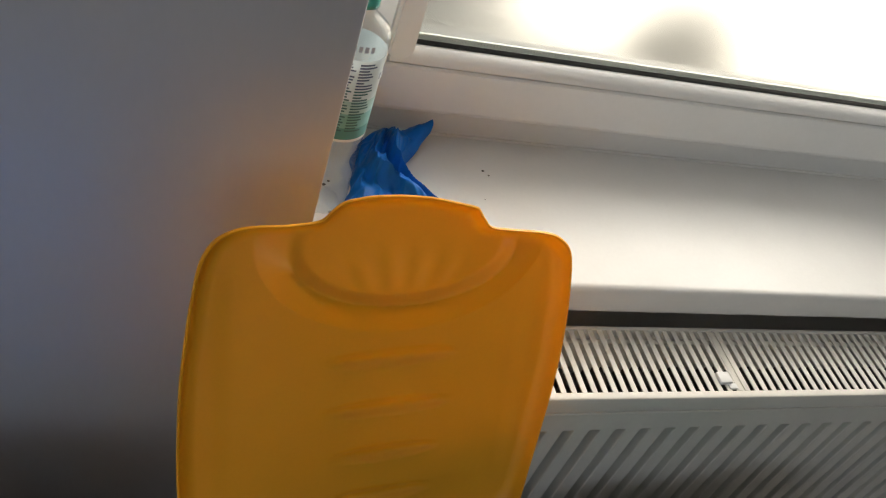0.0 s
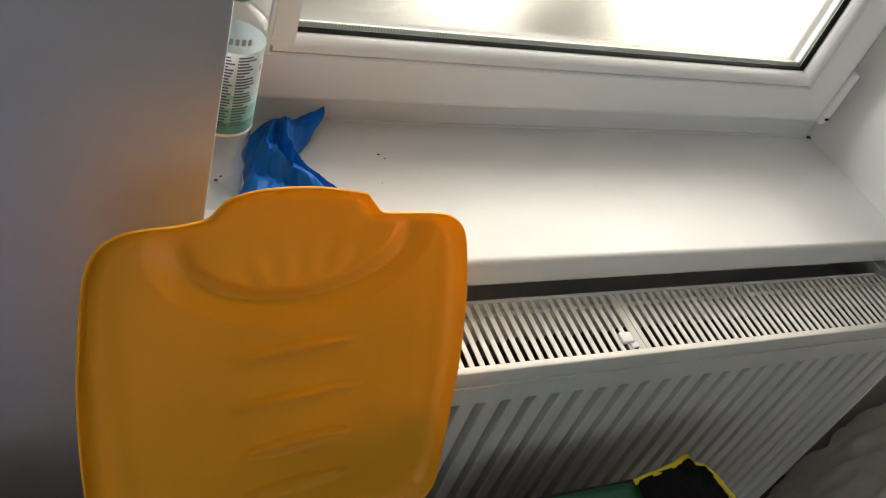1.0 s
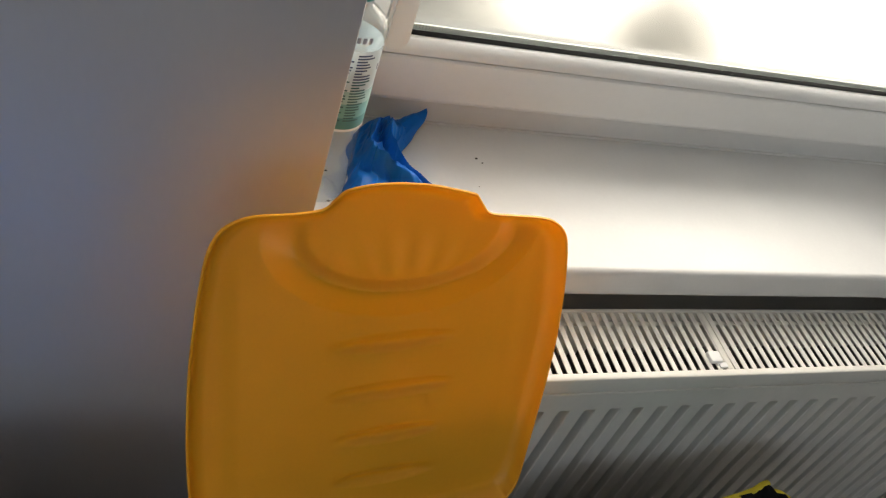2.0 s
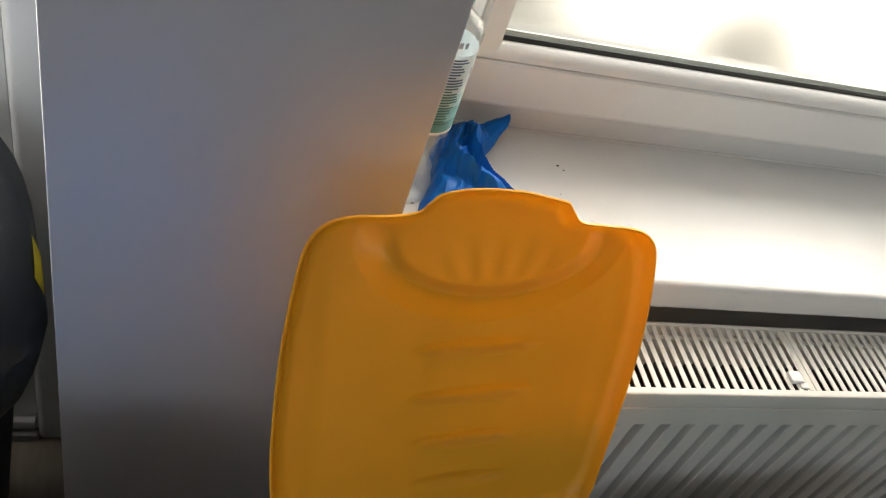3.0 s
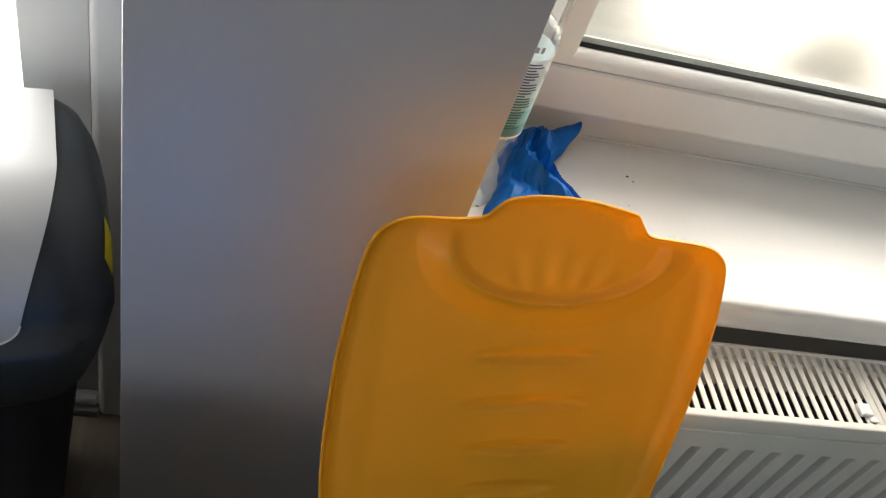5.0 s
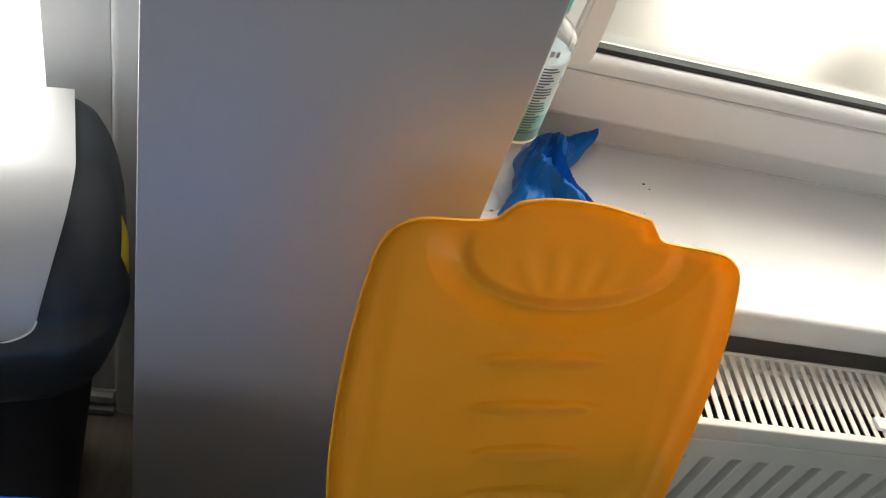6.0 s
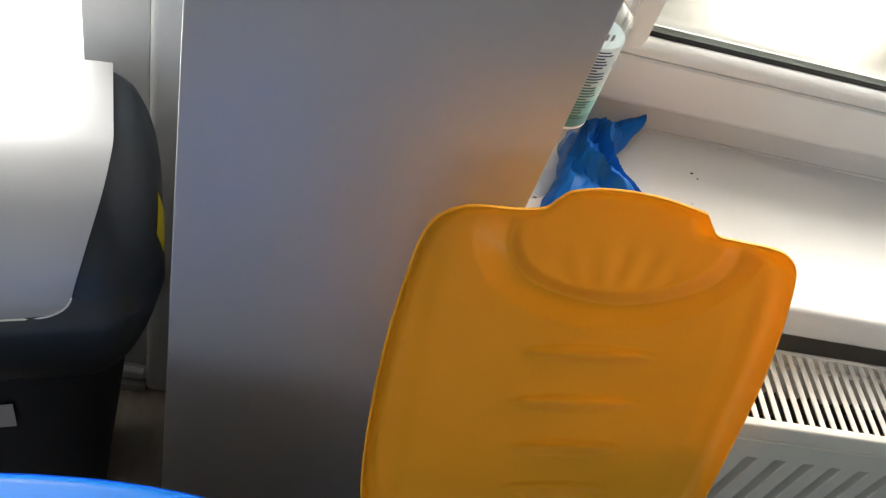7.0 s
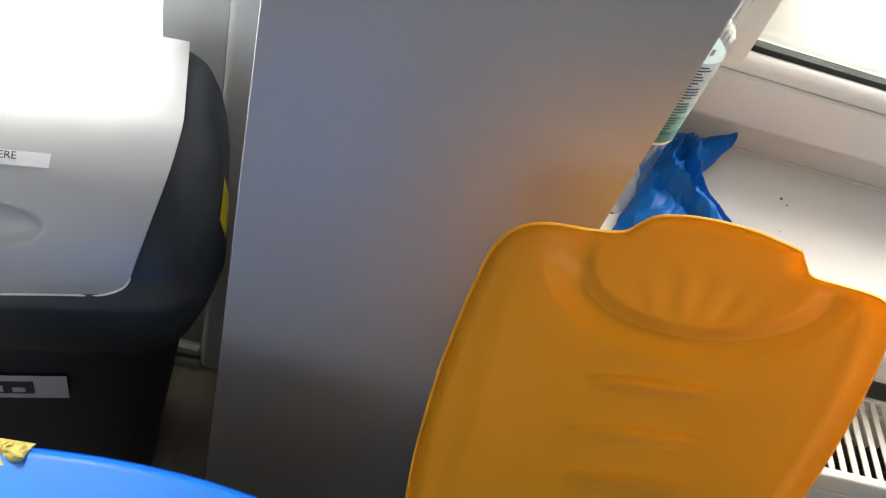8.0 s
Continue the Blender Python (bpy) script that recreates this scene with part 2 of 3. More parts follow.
# ---- window ----
win = thing("window_1", "white plastic tilt window with a frosted pane", "window", kind="structure")
part("frame_bottom", box(0.313, 1.49, 1.002, 1.075, 0.85, 0.925, 0.003), PVC, win)
part("frame_top", box(0.313, 1.49, 1.002, 1.075, 2.18, 2.25, 0.003), PVC, win)
part("frame_side", box(1.44, 1.49, 1.002, 1.075, 0.925, 2.18, 0.003), PVC, win)
part("frame_side", box(0.313, 0.36, 1.002, 1.075, 0.925, 2.18, 0.003), PVC, win)
SX0, SX1, SZ0, SZ1 = 0.34, 1.4385, 0.908, 2.2
GX0, GX1, GZ0, GZ1 = 0.455, 1.343, 1.001, 2.1
JX0, JX1, JZ0, JZ1 = 0.425, 1.3635, 0.978, 2.125


def mitred(x0, x1, z0, z1, u0, u1, w0, w1, profile, side):
    """One rail of a rectangular frame between an outer and an inner rectangle: profile holds (share from outer to inner, y)."""
    bm = bmesh.new()
    ends = {"bottom": ((x0, z0, u0, w0), (x1, z0, u1, w0)), "top": ((x0, z1, u0, w1), (x1, z1, u1, w1)),
            "left": ((x0, z0, u0, w0), (x0, z1, u0, w1)), "right": ((x1, z0, u1, w0), (x1, z1, u1, w1))}[side]
    rows = [[bm.verts.new((ox + (ix - ox) * s, y, oz + (iz - oz) * s)) for s, y in profile] for ox, oz, ix, iz in ends]
    n = len(profile)
    for k in range(n):
        bm.faces.new((rows[0][k], rows[0][(k + 1) % n], rows[1][(k + 1) % n], rows[1][k]))
    for r in rows:
        bm.faces.new(r)
    return bm


sash_profile = [(0, 1.03), (0, 0.971), (0.05, 0.967), (0.12, 0.966), (0.96, 0.966), (1.0, 0.9685), (1.0, 1.03)]
bead_profile = [(0, 1.03), (0, 0.9685), (0.06, 0.9665), (0.3, 0.9672), (0.6, 0.971), (0.85, 0.977), (0.97, 0.982), (1.0, 0.986), (1.0, 1.03)]
for side in ("bottom", "top", "left", "right"):
    rail = part("sash_rail", mitred(SX0, SX1, SZ0, SZ1, JX0, JX1, JZ0, JZ1, sash_profile, side), PVC, win)
    part("glazing_bead", mitred(JX0 + 0.0018, JX1 - 0.0018, JZ0 + 0.0018, JZ1, GX0, GX1, GZ0, GZ1, bead_profile, side), PVC, rail)
    part("gasket", mitred(GX0 - 0.002, GX1 + 0.002, GZ0 - 0.002, GZ1 + 0.002, GX0 + 0.0045, GX1 - 0.0045, GZ0 + 0.0026, GZ1 - 0.0045,
                          [(0, 0.9905), (0, 0.985), (0.5, 0.982), (1, 0.986), (1, 0.9905)], side), RUBBER, rail, "black rubber gasket")
clear = part("inner_pane", box(GX0 - 0.004, GX1 + 0.004, 0.991, 0.9925, GZ0 - 0.004, GZ1 + 0.004), PANE, win, "clear inner glass pane")
clear.visible_shadow = False
pane = part("pane", box(GX0 - 0.004, GX1 + 0.004, 1.0105, 1.0145, GZ0 - 0.004, GZ1 + 0.004), FROST, win, "bright frosted outer pane")
pane.visible_shadow = False
# perforated metal spacer between the two panes
for side, x0, x1, z0, z1 in (("bottom", GX0, GX1, GZ0 - 0.003, GZ0 + 0.0078), ("left", GX0 - 0.003, GX0 + 0.0045, GZ0, GZ1), ("right", GX1 - 0.0045, GX1 + 0.003, GZ0, GZ1)):
    spacer = part("spacer", box(x0, x1, 0.9955, 0.9985, z0, z1, 0.0006, 1), SPACER, win, "grey perforated metal spacer")
    if side == "bottom":
        dots = bmesh.new()
        for k in range(int((x1 - x0) / 0.0045)):
            for dz in (0.0038, 0.0062):
                cx = x0 + 0.003 + 0.0045 * k
                box(cx - 0.0005, cx + 0.0005, 0.9949, 0.9953, z0 + 0.003 + dz, z0 + 0.0039 + dz, bm=dots)
        tagged(part("perforation", dots, RUBBER, spacer), kind="stuff")
hinge = part("hinge_cover", box(1.4390, 1.4565, 0.961, 1.001, 0.905, 1.012, 0.004, 3), PVC, win, "white plastic hinge cover")
part("hinge_pin", box(1.443, 1.451, 0.9585, 0.962, 0.917, 0.921, 0.001), RUBBER, hinge)
handle = part("window_handle", box(0.406, 0.437, 0.955, 0.966, 1.12, 1.19, 0.004, 3), PVC, win)
lever = [(0.404 + 0.0165 * math.cos(a), 1.012 + 0.0165 * math.sin(a)) for a in [math.pi + k * math.pi / 12 for k in range(13)]] + [(0.418, 1.15), (0.412, 1.17), (0.396, 1.17), (0.390, 1.15)]
bm = prism(lever, 0.016, 0.004)
bmesh.ops.translate(bm, verts=bm.verts, vec=(0.0175, 0.914, 0.020))
part("lever", bm, PVC, handle, "white rounded window lever")

# sill with a rounded nose
bm = bmesh.new()
prof = [(1.0, 0.81), (0.735, 0.81), (0.735, 0.803)] + [(0.723, 0.803)] + [(0.7205 - 0.0055 * math.cos(a), 0.8085 - 0.0055 * math.sin(a)) for a in (1.2, 0.7, 0.2)] + [(0.715, 0.83)] + \
    [(0.724 - 0.009 * math.cos(a), 0.841 + 0.009 * math.sin(a)) for a in (0, 0.4, 0.8, 1.2, 1.57)] + [(1.002, 0.85)]
rows = [[bm.verts.new((x, y, z)) for y, z in prof] for x in (0.3135, 1.4895)]
for k in range(len(prof)):
    bm.faces.new((rows[0][k], rows[0][(k + 1) % len(prof)], rows[1][(k + 1) % len(prof)], rows[1][k]))
for r in rows:
    bm.faces.new(r)
single("window_sill", bm, SILL, "white laminate window sill with a rounded nose", "window sill", kind="structure")
bm = box(0.3135, 1.4895, 0.9985, 1.0018, 0.8502, 0.8535)
single("sill_sealant", bm, PAINT, "thin grey sealant line along the sill", "trim", kind="structure")

single("sill_gap", box(1.4805, 1.4888, 0.993, 0.9978, 0.8505, 0.853), SPECK, "dark open joint in the sill corner", "trim", kind="structure")

# ---- balcony door ----
door = thing("door_1", "white plastic balcony door with a frosted pane", "door", kind="structure")
part("door_frame", box(-0.123, -0.0355, 1.005, 1.09, 0, 2.25, 0.012, 4), PVC, door)
part("door_frame", box(-1.1, -1.02, 1.005, 1.09, 0, 2.25, 0.012, 4), PVC, door)
part("door_frame", box(-1.02, -0.123, 1.005, 1.09, 2.17, 2.25, 0.006), PVC, door)
part("door_stile", box(-0.208, -0.1245, 1.022, 1.08, 0.06, 2.17, 0.004), PVC, door)
part("door_stile", box(-1.019, -0.935, 1.022, 1.08, 0.06, 2.17, 0.004), PVC, door)
part("door_rail", box(-0.935, -0.208, 1.022, 1.08, 0.06, 0.16, 0.004), PVC, door)
part("door_rail", box(-0.935, -0.208, 1.022, 1.08, 0.52, 0.62, 0.004), PVC, door)
part("door_rail", box(-0.935, -0.208, 1.022, 1.08, 2.08, 2.17, 0.004), PVC, door)
part("door_panel", box(-0.935, -0.208, 1.04, 1.064, 0.16, 0.52, 0.002), PVC, door)
dpane = part("pane", box(-0.935, -0.208, 1.042, 1.046, 0.62, 2.08), FROST, door, "bright frosted glass pane")
dpane.visible_shadow = False
part("threshold", box(-1.02, -0.123, 1.0, 1.021, 0.0, 0.022, 0.004), STEEL, door, "worn metal threshold strip")
part("door_foot", box(-1.02, -0.1235, 1.0215, 1.09, 0.0, 0.0595, 0.002), PVC, door)
part("weather_bar", box(-1.018, -0.126, 1.006, 1.021, 0.034, 0.058, 0.004), PVC, door, "dull metal drip bar")

# ---- radiator ----
rad = thing("radiator", "white ribbed panel radiator under the sill", "radiator")
RX0, RX1, RZ0, RZ1, RY0, RY1 = 0.40, 1.52, 0.17, 0.785, 0.592, 0.706
PITCH, PHASE = 0.0384, 0.744
levels = [(RZ0, 0), (RZ0 + 0.03, 0), (RZ0 + 0.045, 1), (0.692, 1), (0.702, 0.9), (0.709, 0.3), (0.712, 0), (0.752, 0), (0.757, 0)]
cols = []
x = PHASE - PITCH * int((PHASE - RX0 - 0.02) / PITCH)
cols.append((RX0, 0))
while x < RX1 - 0.02:
    cols += [(x - 0.0092, 0), (x - 0.0080, 0.04), (x - 0.0070, 0.3), (x - 0.0060, 0.9), (x - 0.0050, 1), (x + 0.0050, 1), (x + 0.0060, 0.9), (x + 0.0070, 0.3), (x + 0.0080, 0.04), (x + 0.0092, 0)]
    x += PITCH
cols.append((RX1, 0))
bm = bmesh.new()
vs = [[bm.verts.new((cx, RY0 + 0.004 + 0.044 * d * e, z)) for z, e in levels] for cx, d in cols]
for a, b in zip(vs, vs[1:]):
    for k in range(len(levels) - 1):
        bm.faces.new((a[k], b[k], b[k + 1], a[k + 1]))
part("front_panel", bm, ENAMEL, rad, degrees=22)
part("back_panel", box(RX0, RX1, RY1 - 0.012, RY1 - 0.004, RZ0, 0.765), ENAMEL, rad)
for x0, x1 in ((RX0, RX0 + 0.004), (RX1 - 0.004, RX1)):
    part("side_cover", box(x0, x1, RY0 + 0.003, RY1, RZ0 + 0.02, RZ1 - 0.002, 0.0015), ENAMEL, rad)
part("front_rim", box(RX0, RX1, RY0, 0.6035, 0.757, RZ1, 0.0025, 3), ENAMEL, rad)
part("rim_ledge", box(RX0, RX1, RY0 - 0.001, RY0 + 0.006, 0.7515, 0.7565, 0.001), ENAMEL, rad)
part("rear_rim", box(RX0, RX1, 0.7015, RY1 + 0.002, 0.765, RZ1, 0.002), ENAMEL, rad)
SLOT, SP = 0.0144, 0.625
bar_me = mesh_of("grille_bar", box(-0.0039, 0.0039, 0.6030, 0.7020, RZ1 - 0.0028, RZ1 - 0.001, 0.0006, 1), ENAMEL)
k = int((RX0 - SP) / SLOT)
x = SP - SLOT / 2 + SLOT * k
while x < RX1 - 0.008:
    if x > RX0 + 0.006:
        ob = new("grille_bar", bar_me)
        ob.parent, ob.location = rad, (x, 0, 0)
    x += SLOT
for x0, x1 in ((0.8895, 0.8965), (0.9005, 0.9085)):
    part("grille_divider", box(x0, x1, 0.603, 0.702, RZ1 - 0.003, RZ1 - 0.0004, 0.0006), ENAMEL, rad)
part("grille_joint", box(0.8965, 0.9005, 0.603, 0.702, RZ1 - 0.004, RZ1 - 0.002), ENAMEL, rad)
bm = bmesh.new()
for k in range(0, int((RX1 - RX0 - 0.02) / 0.0125)):
    fx = RX0 + 0.012 + k * 0.0125
    for y0, y1 in ((0.612, 0.645), (0.662, 0.694)):
        box(fx, fx + 0.0012, y0, y1, 0.22, 0.715, bm=bm)
tagged(part("convector_insert", bm, FINS, rad, "dark folded sheet steel"), kind="stuff")
clip = part("grille_clip", box(0.865, 0.884, 0.613, 0.631, RZ1 - 0.003, RZ1 + 0.0045, 0.0025, 2), PAPER, rad, "small off-white plastic clip")
part("clip_tab", box(0.877, 0.890, 0.6055, 0.614, RZ1 - 0.003, RZ1 + 0.001, 0.001), PAPER, clip)
part("bracket", box(1.455, 1.475, 0.7, 0.80, 0.74, 0.797, 0.002), STEEL, rad, "grey wall bracket")


# ---- recycling bins ----
# the lid's rim, from the middle of its tab round to the middle of its hinge side
LID_RIGHT = [(0, 0.0222), (0.03, 0.0190), (0.055, 0.0135), (0.0765, 0.0080), (0.0805, 0.0055), (0.087, -0.004), (0.0955, -0.0125), (0.12, -0.0165), (0.15, -0.0205), (0.168, -0.0250), (0.181, -0.0330), (0.190, -0.0440),
             (0.195, -0.060), (0.1985, -0.085), (0.2015, -0.12), (0.2022, -0.17), (0.1995, -0.22), (0.1945, -0.27), (0.189, -0.32), (0.1835, -0.368), (0.175, -0.388), (0.158, -0.397), (0.08, -0.401), (0, -0.402)]
LID_LEFT = [(0, 0.0222), (-0.025, 0.0222), (-0.043, 0.0200), (-0.0565, 0.0163), (-0.066, 0.0085), (-0.077, -0.0002), (-0.105, -0.0020), (-0.136, -0.0022), (-0.154, -0.0055), (-0.1685, -0.0135), (-0.178, -0.0265), (-0.184, -0.043),
            (-0.189, -0.07), (-0.1935, -0.10), (-0.2005, -0.165), (-0.2037, -0.25), (-0.202, -0.31), (-0.198, -0.345), (-0.192, -0.372), (-0.182, -0.389), (-0.162, -0.398), (-0.08, -0.401), (0, -0.402)]


def lid_outline(bow):
    """The rim in order; bow draws the corners of the hinge side in."""
    right = curve_through([(a, b, 0) for a, b in LID_RIGHT], 9)
    left = curve_through([(a, b, 0) for a, b in LID_LEFT], 9)
    return [(p.x, p.y + bow * (p.x / 0.2) ** 2 * step(-0.25, -0.39, p.y)) for p in right + left[-2:0:-1]]


def lid_relief(a, b):
    """Relief of the lid's inside, in metres towards its inner side."""
    h = 0.0
    # a fan-shaped grip: a crescent swells from the plate and drops at the fan's edge
    up = b > -0.036
    r1 = math.hypot((a - 0.015) / 0.117, (b + 0.036) / (0.075 if up else 0.060))
    r2 = math.hypot((a - 0.018) / 0.150, (b + 0.033) / (0.095 if up else 0.098))
    if r2 < 1:
        fade = step(-0.008, -0.056, b)
        t = 1.0 if r1 <= 1 else (1 - r2) / max((1 - r2) + (r1 - 1) * 0.85, 1e-6)
        h += 0.0120 * t * fade
        h -= 0.0105 * (1 - step(0.86, 1.0, r1)) * fade
        inside = 1 - step(0.75, 0.93, r1)
        ang, reach = math.atan2(a - 0.015, b + 0.17), math.hypot(a - 0.015, b + 0.17)
        h += 0.0021 * inside * step(0.082, 0.10, reach) * (1 - step(0.115, 0.15, reach)) * (0.5 + 0.5 * math.cos(ang * 25)) * step(0.75, 0.45, abs(ang))
    # sunken bars with a crisp lower lip
    for n, centre in enumerate((-0.1615, -0.2215, -0.2800, -0.3365)):
        width = (0.080, 0.080, 0.067, 0.064)[n]
        x = a - 0.013
        if abs(x) < width:
            w = 0.0120 * math.sqrt(1 - (x / width) ** 2) + 0.001
            d = (b - centre) / w
            if abs(d) < 1:
                h -= 0.0058 * step(-1, -0.35, d) * (1 - step(-0.2, 1.0, d)) * step(1, 0.5, abs(x) / width)
    # a shallow tray edge inside the rim
    h += 0.0022 * step(0.148, 0.172, abs(a)) * step(-0.03, -0.08, b)
    return h


def lid_mesh(name, material, bow=0.0):
    """Lid in its own plane: x across, y along (hinge at -0.402), inside towards +z."""
    outline = lid_outline(bow)
    n, cx, cy = len(outline), 0.0, -0.19
    bm = bmesh.new()
    fracs = [1.0, 0.996, 0.988, 0.978, 0.966, 0.950, 0.932, 0.91] + [0.91 * (1 - (k + 1) / 121) for k in range(120)]
    flange = [0.0200, 0.0212, 0.0203, 0.0150, 0.0085, 0.0034, 0.0008, 0.0]
    rings = []
    for k, f in enumerate(fracs):
        ring = []
        for a, b in outline:
            x, y = cx + (a - cx) * f, cy + (b - cy) * f
            z = (flange[k] if k < len(flange) else 0.0)
            tab = step(-0.02, 0.004, b) * step(0.11, 0.07, abs(a))
            z *= 1 - 0.2 * tab
            ring.append((x, y, z + (lid_relief(x, y) if k > 4 else 0) + 0.012 * (1 - ((x / 0.2) ** 2)) * 0.35))
        rings.append(ring)
    front = [[bm.verts.new(p) for p in ring] for ring in rings]
    back = [[bm.verts.new((x, y, z - 0.0022)) for x, y, z in ring] for ring in rings]
    cf, cb = bm.verts.new((cx, cy, 0.0042)), bm.verts.new((cx, cy, 0.002))
    for some in (front, back):
        for r0, r1 in zip(some, some[1:]):
            for i in range(n):
                bm.faces.new((r0[i], r0[(i + 1) % n], r1[(i + 1) % n], r1[i]))
    for i in range(n):
        bm.faces.new((front[0][i], front[0][(i + 1) % n], back[0][(i + 1) % n], back[0][i]))
        bm.faces.new((front[-1][i], front[-1][(i + 1) % n], cf))
        bm.faces.new((back[-1][i], back[-1][(i + 1) % n], cb))
    return mesh_of(name, bm, material, 35)


def rounded_rect(hx, hy, r, n=6):
    out = []
    for sx, sy, a0 in ((1, 1, 0), (-1, 1, 90), (-1, -1, 180), (1, -1, 270)):
        for k in range(n + 1):
            a = radians(a0 + 90 * k / n)
            out.append((sx * (hx - r) + r * math.cos(a), sy * (hy - r) + r * math.sin(a)))
    return out


def loft(levels):
    """A hollow or solid shell from (z, half x, half y, radius) levels."""
    bm = bmesh.new()
    rings = [[bm.verts.new((x, y, z)) for x, y in rounded_rect(hx, hy, r)] for z, hx, hy, r in levels]
    n = len(rings[0])
    for a, b in zip(rings, rings[1:]):
        for i in range(n):
            bm.faces.new((a[i], a[(i + 1) % n], b[(i + 1) % n], b[i]))
    bm.faces.new(rings[0])
    bm.faces.new(rings[-1])
    return bm


def recycling_bin(x, y, colour, word, lid_pose, lid_label, bow=0.0, stands_open=False):
    """A tall rounded bin with its hinge at the rear."""
    ob = thing("recycling_bin", f"dark plastic recycling bin with a {word}", "recycling bin", "recycling bins in a row", at=(x, y, 0))
    part("body", loft([(0, 0.15, 0.175, 0.05), (0.012, 0.155, 0.18, 0.05), (0.56, 0.188, 0.212, 0.05), (0.565, 0.196, 0.219, 0.055), (0.583, 0.197, 0.22, 0.055),
                       (0.585, 0.19, 0.213, 0.05), (0.56, 0.184, 0.208, 0.047), (0.03, 0.15, 0.175, 0.045)]), BINBODY, ob)
    lid = new("lid", lid_mesh("lid", colour, bow))
    lid.parent = ob
    seat = Matrix.Translation((-x, -y, 0)) @ lid_pose
    lid.matrix_local = seat
    tagged(lid, lid_label)
    for dx in (-0.11, 0.11):
        bm = lathe([(0.008, -0.03), (0.009, -0.028), (0.009, 0.028), (0.008, 0.03)], 14)
        bmesh.ops.transform(bm, verts=bm.verts, matrix=pose(dx, 0.2245, 0.55, 0, 90, 0))
        part("hinge", bm, BINBODY, ob)
        if not stands_open:
            continue
        strap = box(dx - 0.016, dx + 0.016, -0.470, -0.392, -0.004, 0.004, 0.002)
        bmesh.ops.transform(strap, verts=strap.verts, matrix=seat)
        part("hinge_strap", strap, colour, ob)
    return ob


# the open lid: leans back from its hinge, a little turned and askew
ax = Vector((0.9947, 0.0902, 0.0503)).normalized()
uc = ax.cross(Vector((-0.08, 0.365, 0.9276))).normalized()
ay = uc.cross(ax)
origin = Vector((0.3702, 0.6345, 1.0225)) - 0.0205 * uc
OPEN = Matrix(((ax.x, ay.x, uc.x, origin.x), (ax.y, ay.y, uc.y, origin.y), (ax.z, ay.z, uc.z, origin.z), (0, 0, 0, 1)))


def closed(x, y, z):
    """A lid that lies shut: inside down, hinge at the rear."""
    return Matrix(((1, 0, 0, x), (0, -1, 0, y), (0, 0, -1, z), (0, 0, 0, 1)))


recycling_bin(0.40, 0.247, YELLOW, "yellow lid standing open", OPEN, "open yellow translucent lid with embossed bars", stands_open=True)
recycling_bin(-0.07, 0.295, BLUE, "closed blue lid", closed(-0.07, 0.131, 0.618), "closed glossy blue lid", 0.018)
recycling_bin(0.86, 0.295, GREEN, "closed dark green lid", closed(0.86, 0.112, 0.602), "closed dark green lid")

# ---- bags caught under the lids ----
def crumpled(f, nu, nv, thick, amount, freq, seed):
    """A creased sheet of film."""
    bm = bmesh.new()

    def g(u, v):
        p = Vector(f(u, v))
        q = p * freq + Vector((seed, 0, 0))
        r = abs(noise.noise(q)) + 0.5 * abs(noise.noise(q * 2.3)) + 0.25 * noise.noise(q * 5)
        return p + amount * (r - 0.35) * Vector((0.3, -0.4, 0.9))

    grid(g, nu, nv, bm)
    ret = bmesh.ops.extrude_face_region(bm, geom=bm.faces[:])
    bmesh.ops.translate(bm, verts=[v for v in ret["geom"] if isinstance(v, bmesh.types.BMVert)], vec=(0, 0, -thick))
    return bm


bag = thing("bin_bag", "black bin bag with yellow drawstring caught on the green lid", "bin bag", "bin bags")


def bag_sheet(u, v):
    """The black film: its rear edge runs along the drawstring, its front hangs over the lid."""
    x = 0.913 + 0.138 * u
    rear = float(np.interp(u, (0, 0.2, 0.5, 0.765, 0.80, 0.9, 1.0), (0.497, 0.500, 0.504, 0.517, 0.502, 0.498, 0.478)))
    return (x + 0.012 * v, rear + (0.36 - rear) * v, 0.609 + 0.012 * math.sin(math.pi * u) ** 0.5 * (1 - v))


part("film", crumpled(bag_sheet, 60, 36, 0.002, 0.007, 30, 3.1), BLACKBAG, bag)
edge = curve_through([(0.911, 0.497, 0.611), (0.935, 0.500, 0.615), (0.962, 0.5035, 0.617), (0.985, 0.508, 0.619), (1.006, 0.5155, 0.619), (1.0195, 0.5185, 0.617)], 6)
part("drawstring", sweep(edge, 0.0046, 8, 0.55), CORD, bag, "yellow plastic drawstring")
edge = curve_through([(1.024, 0.503, 0.612), (1.034, 0.501, 0.612), (1.046, 0.491, 0.611), (1.054, 0.474, 0.609), (1.062, 0.452, 0.607), (1.072, 0.42, 0.604), (1.078, 0.38, 0.602)], 6)
part("drawstring", sweep(edge, 0.0052, 8, 0.55), CORD, bag, "yellow plastic drawstring")
edge = curve_through([(1.030, 0.511, 0.606), (1.043, 0.506, 0.606), (1.056, 0.492, 0.605), (1.064, 0.472, 0.604)], 6)
part("drawstring", sweep(edge, 0.0035, 8, 0.6), CORD, bag, "yellow plastic drawstring")
ybag = thing("bin_bag", "crumpled yellow bag corner caught on the blue lid", "bin bag", "bin bags")
part("film", crumpled(lambda u, v: (-0.245 + 0.072 * u - 0.006 * v, 0.519 + 0.004 * u - 0.028 * v, 0.610 + 0.011 * math.sin(math.pi * (0.15 + 0.7 * v))), 36, 18, 0.0015, 0.012, 60, 7.7), YBAG, ybag)

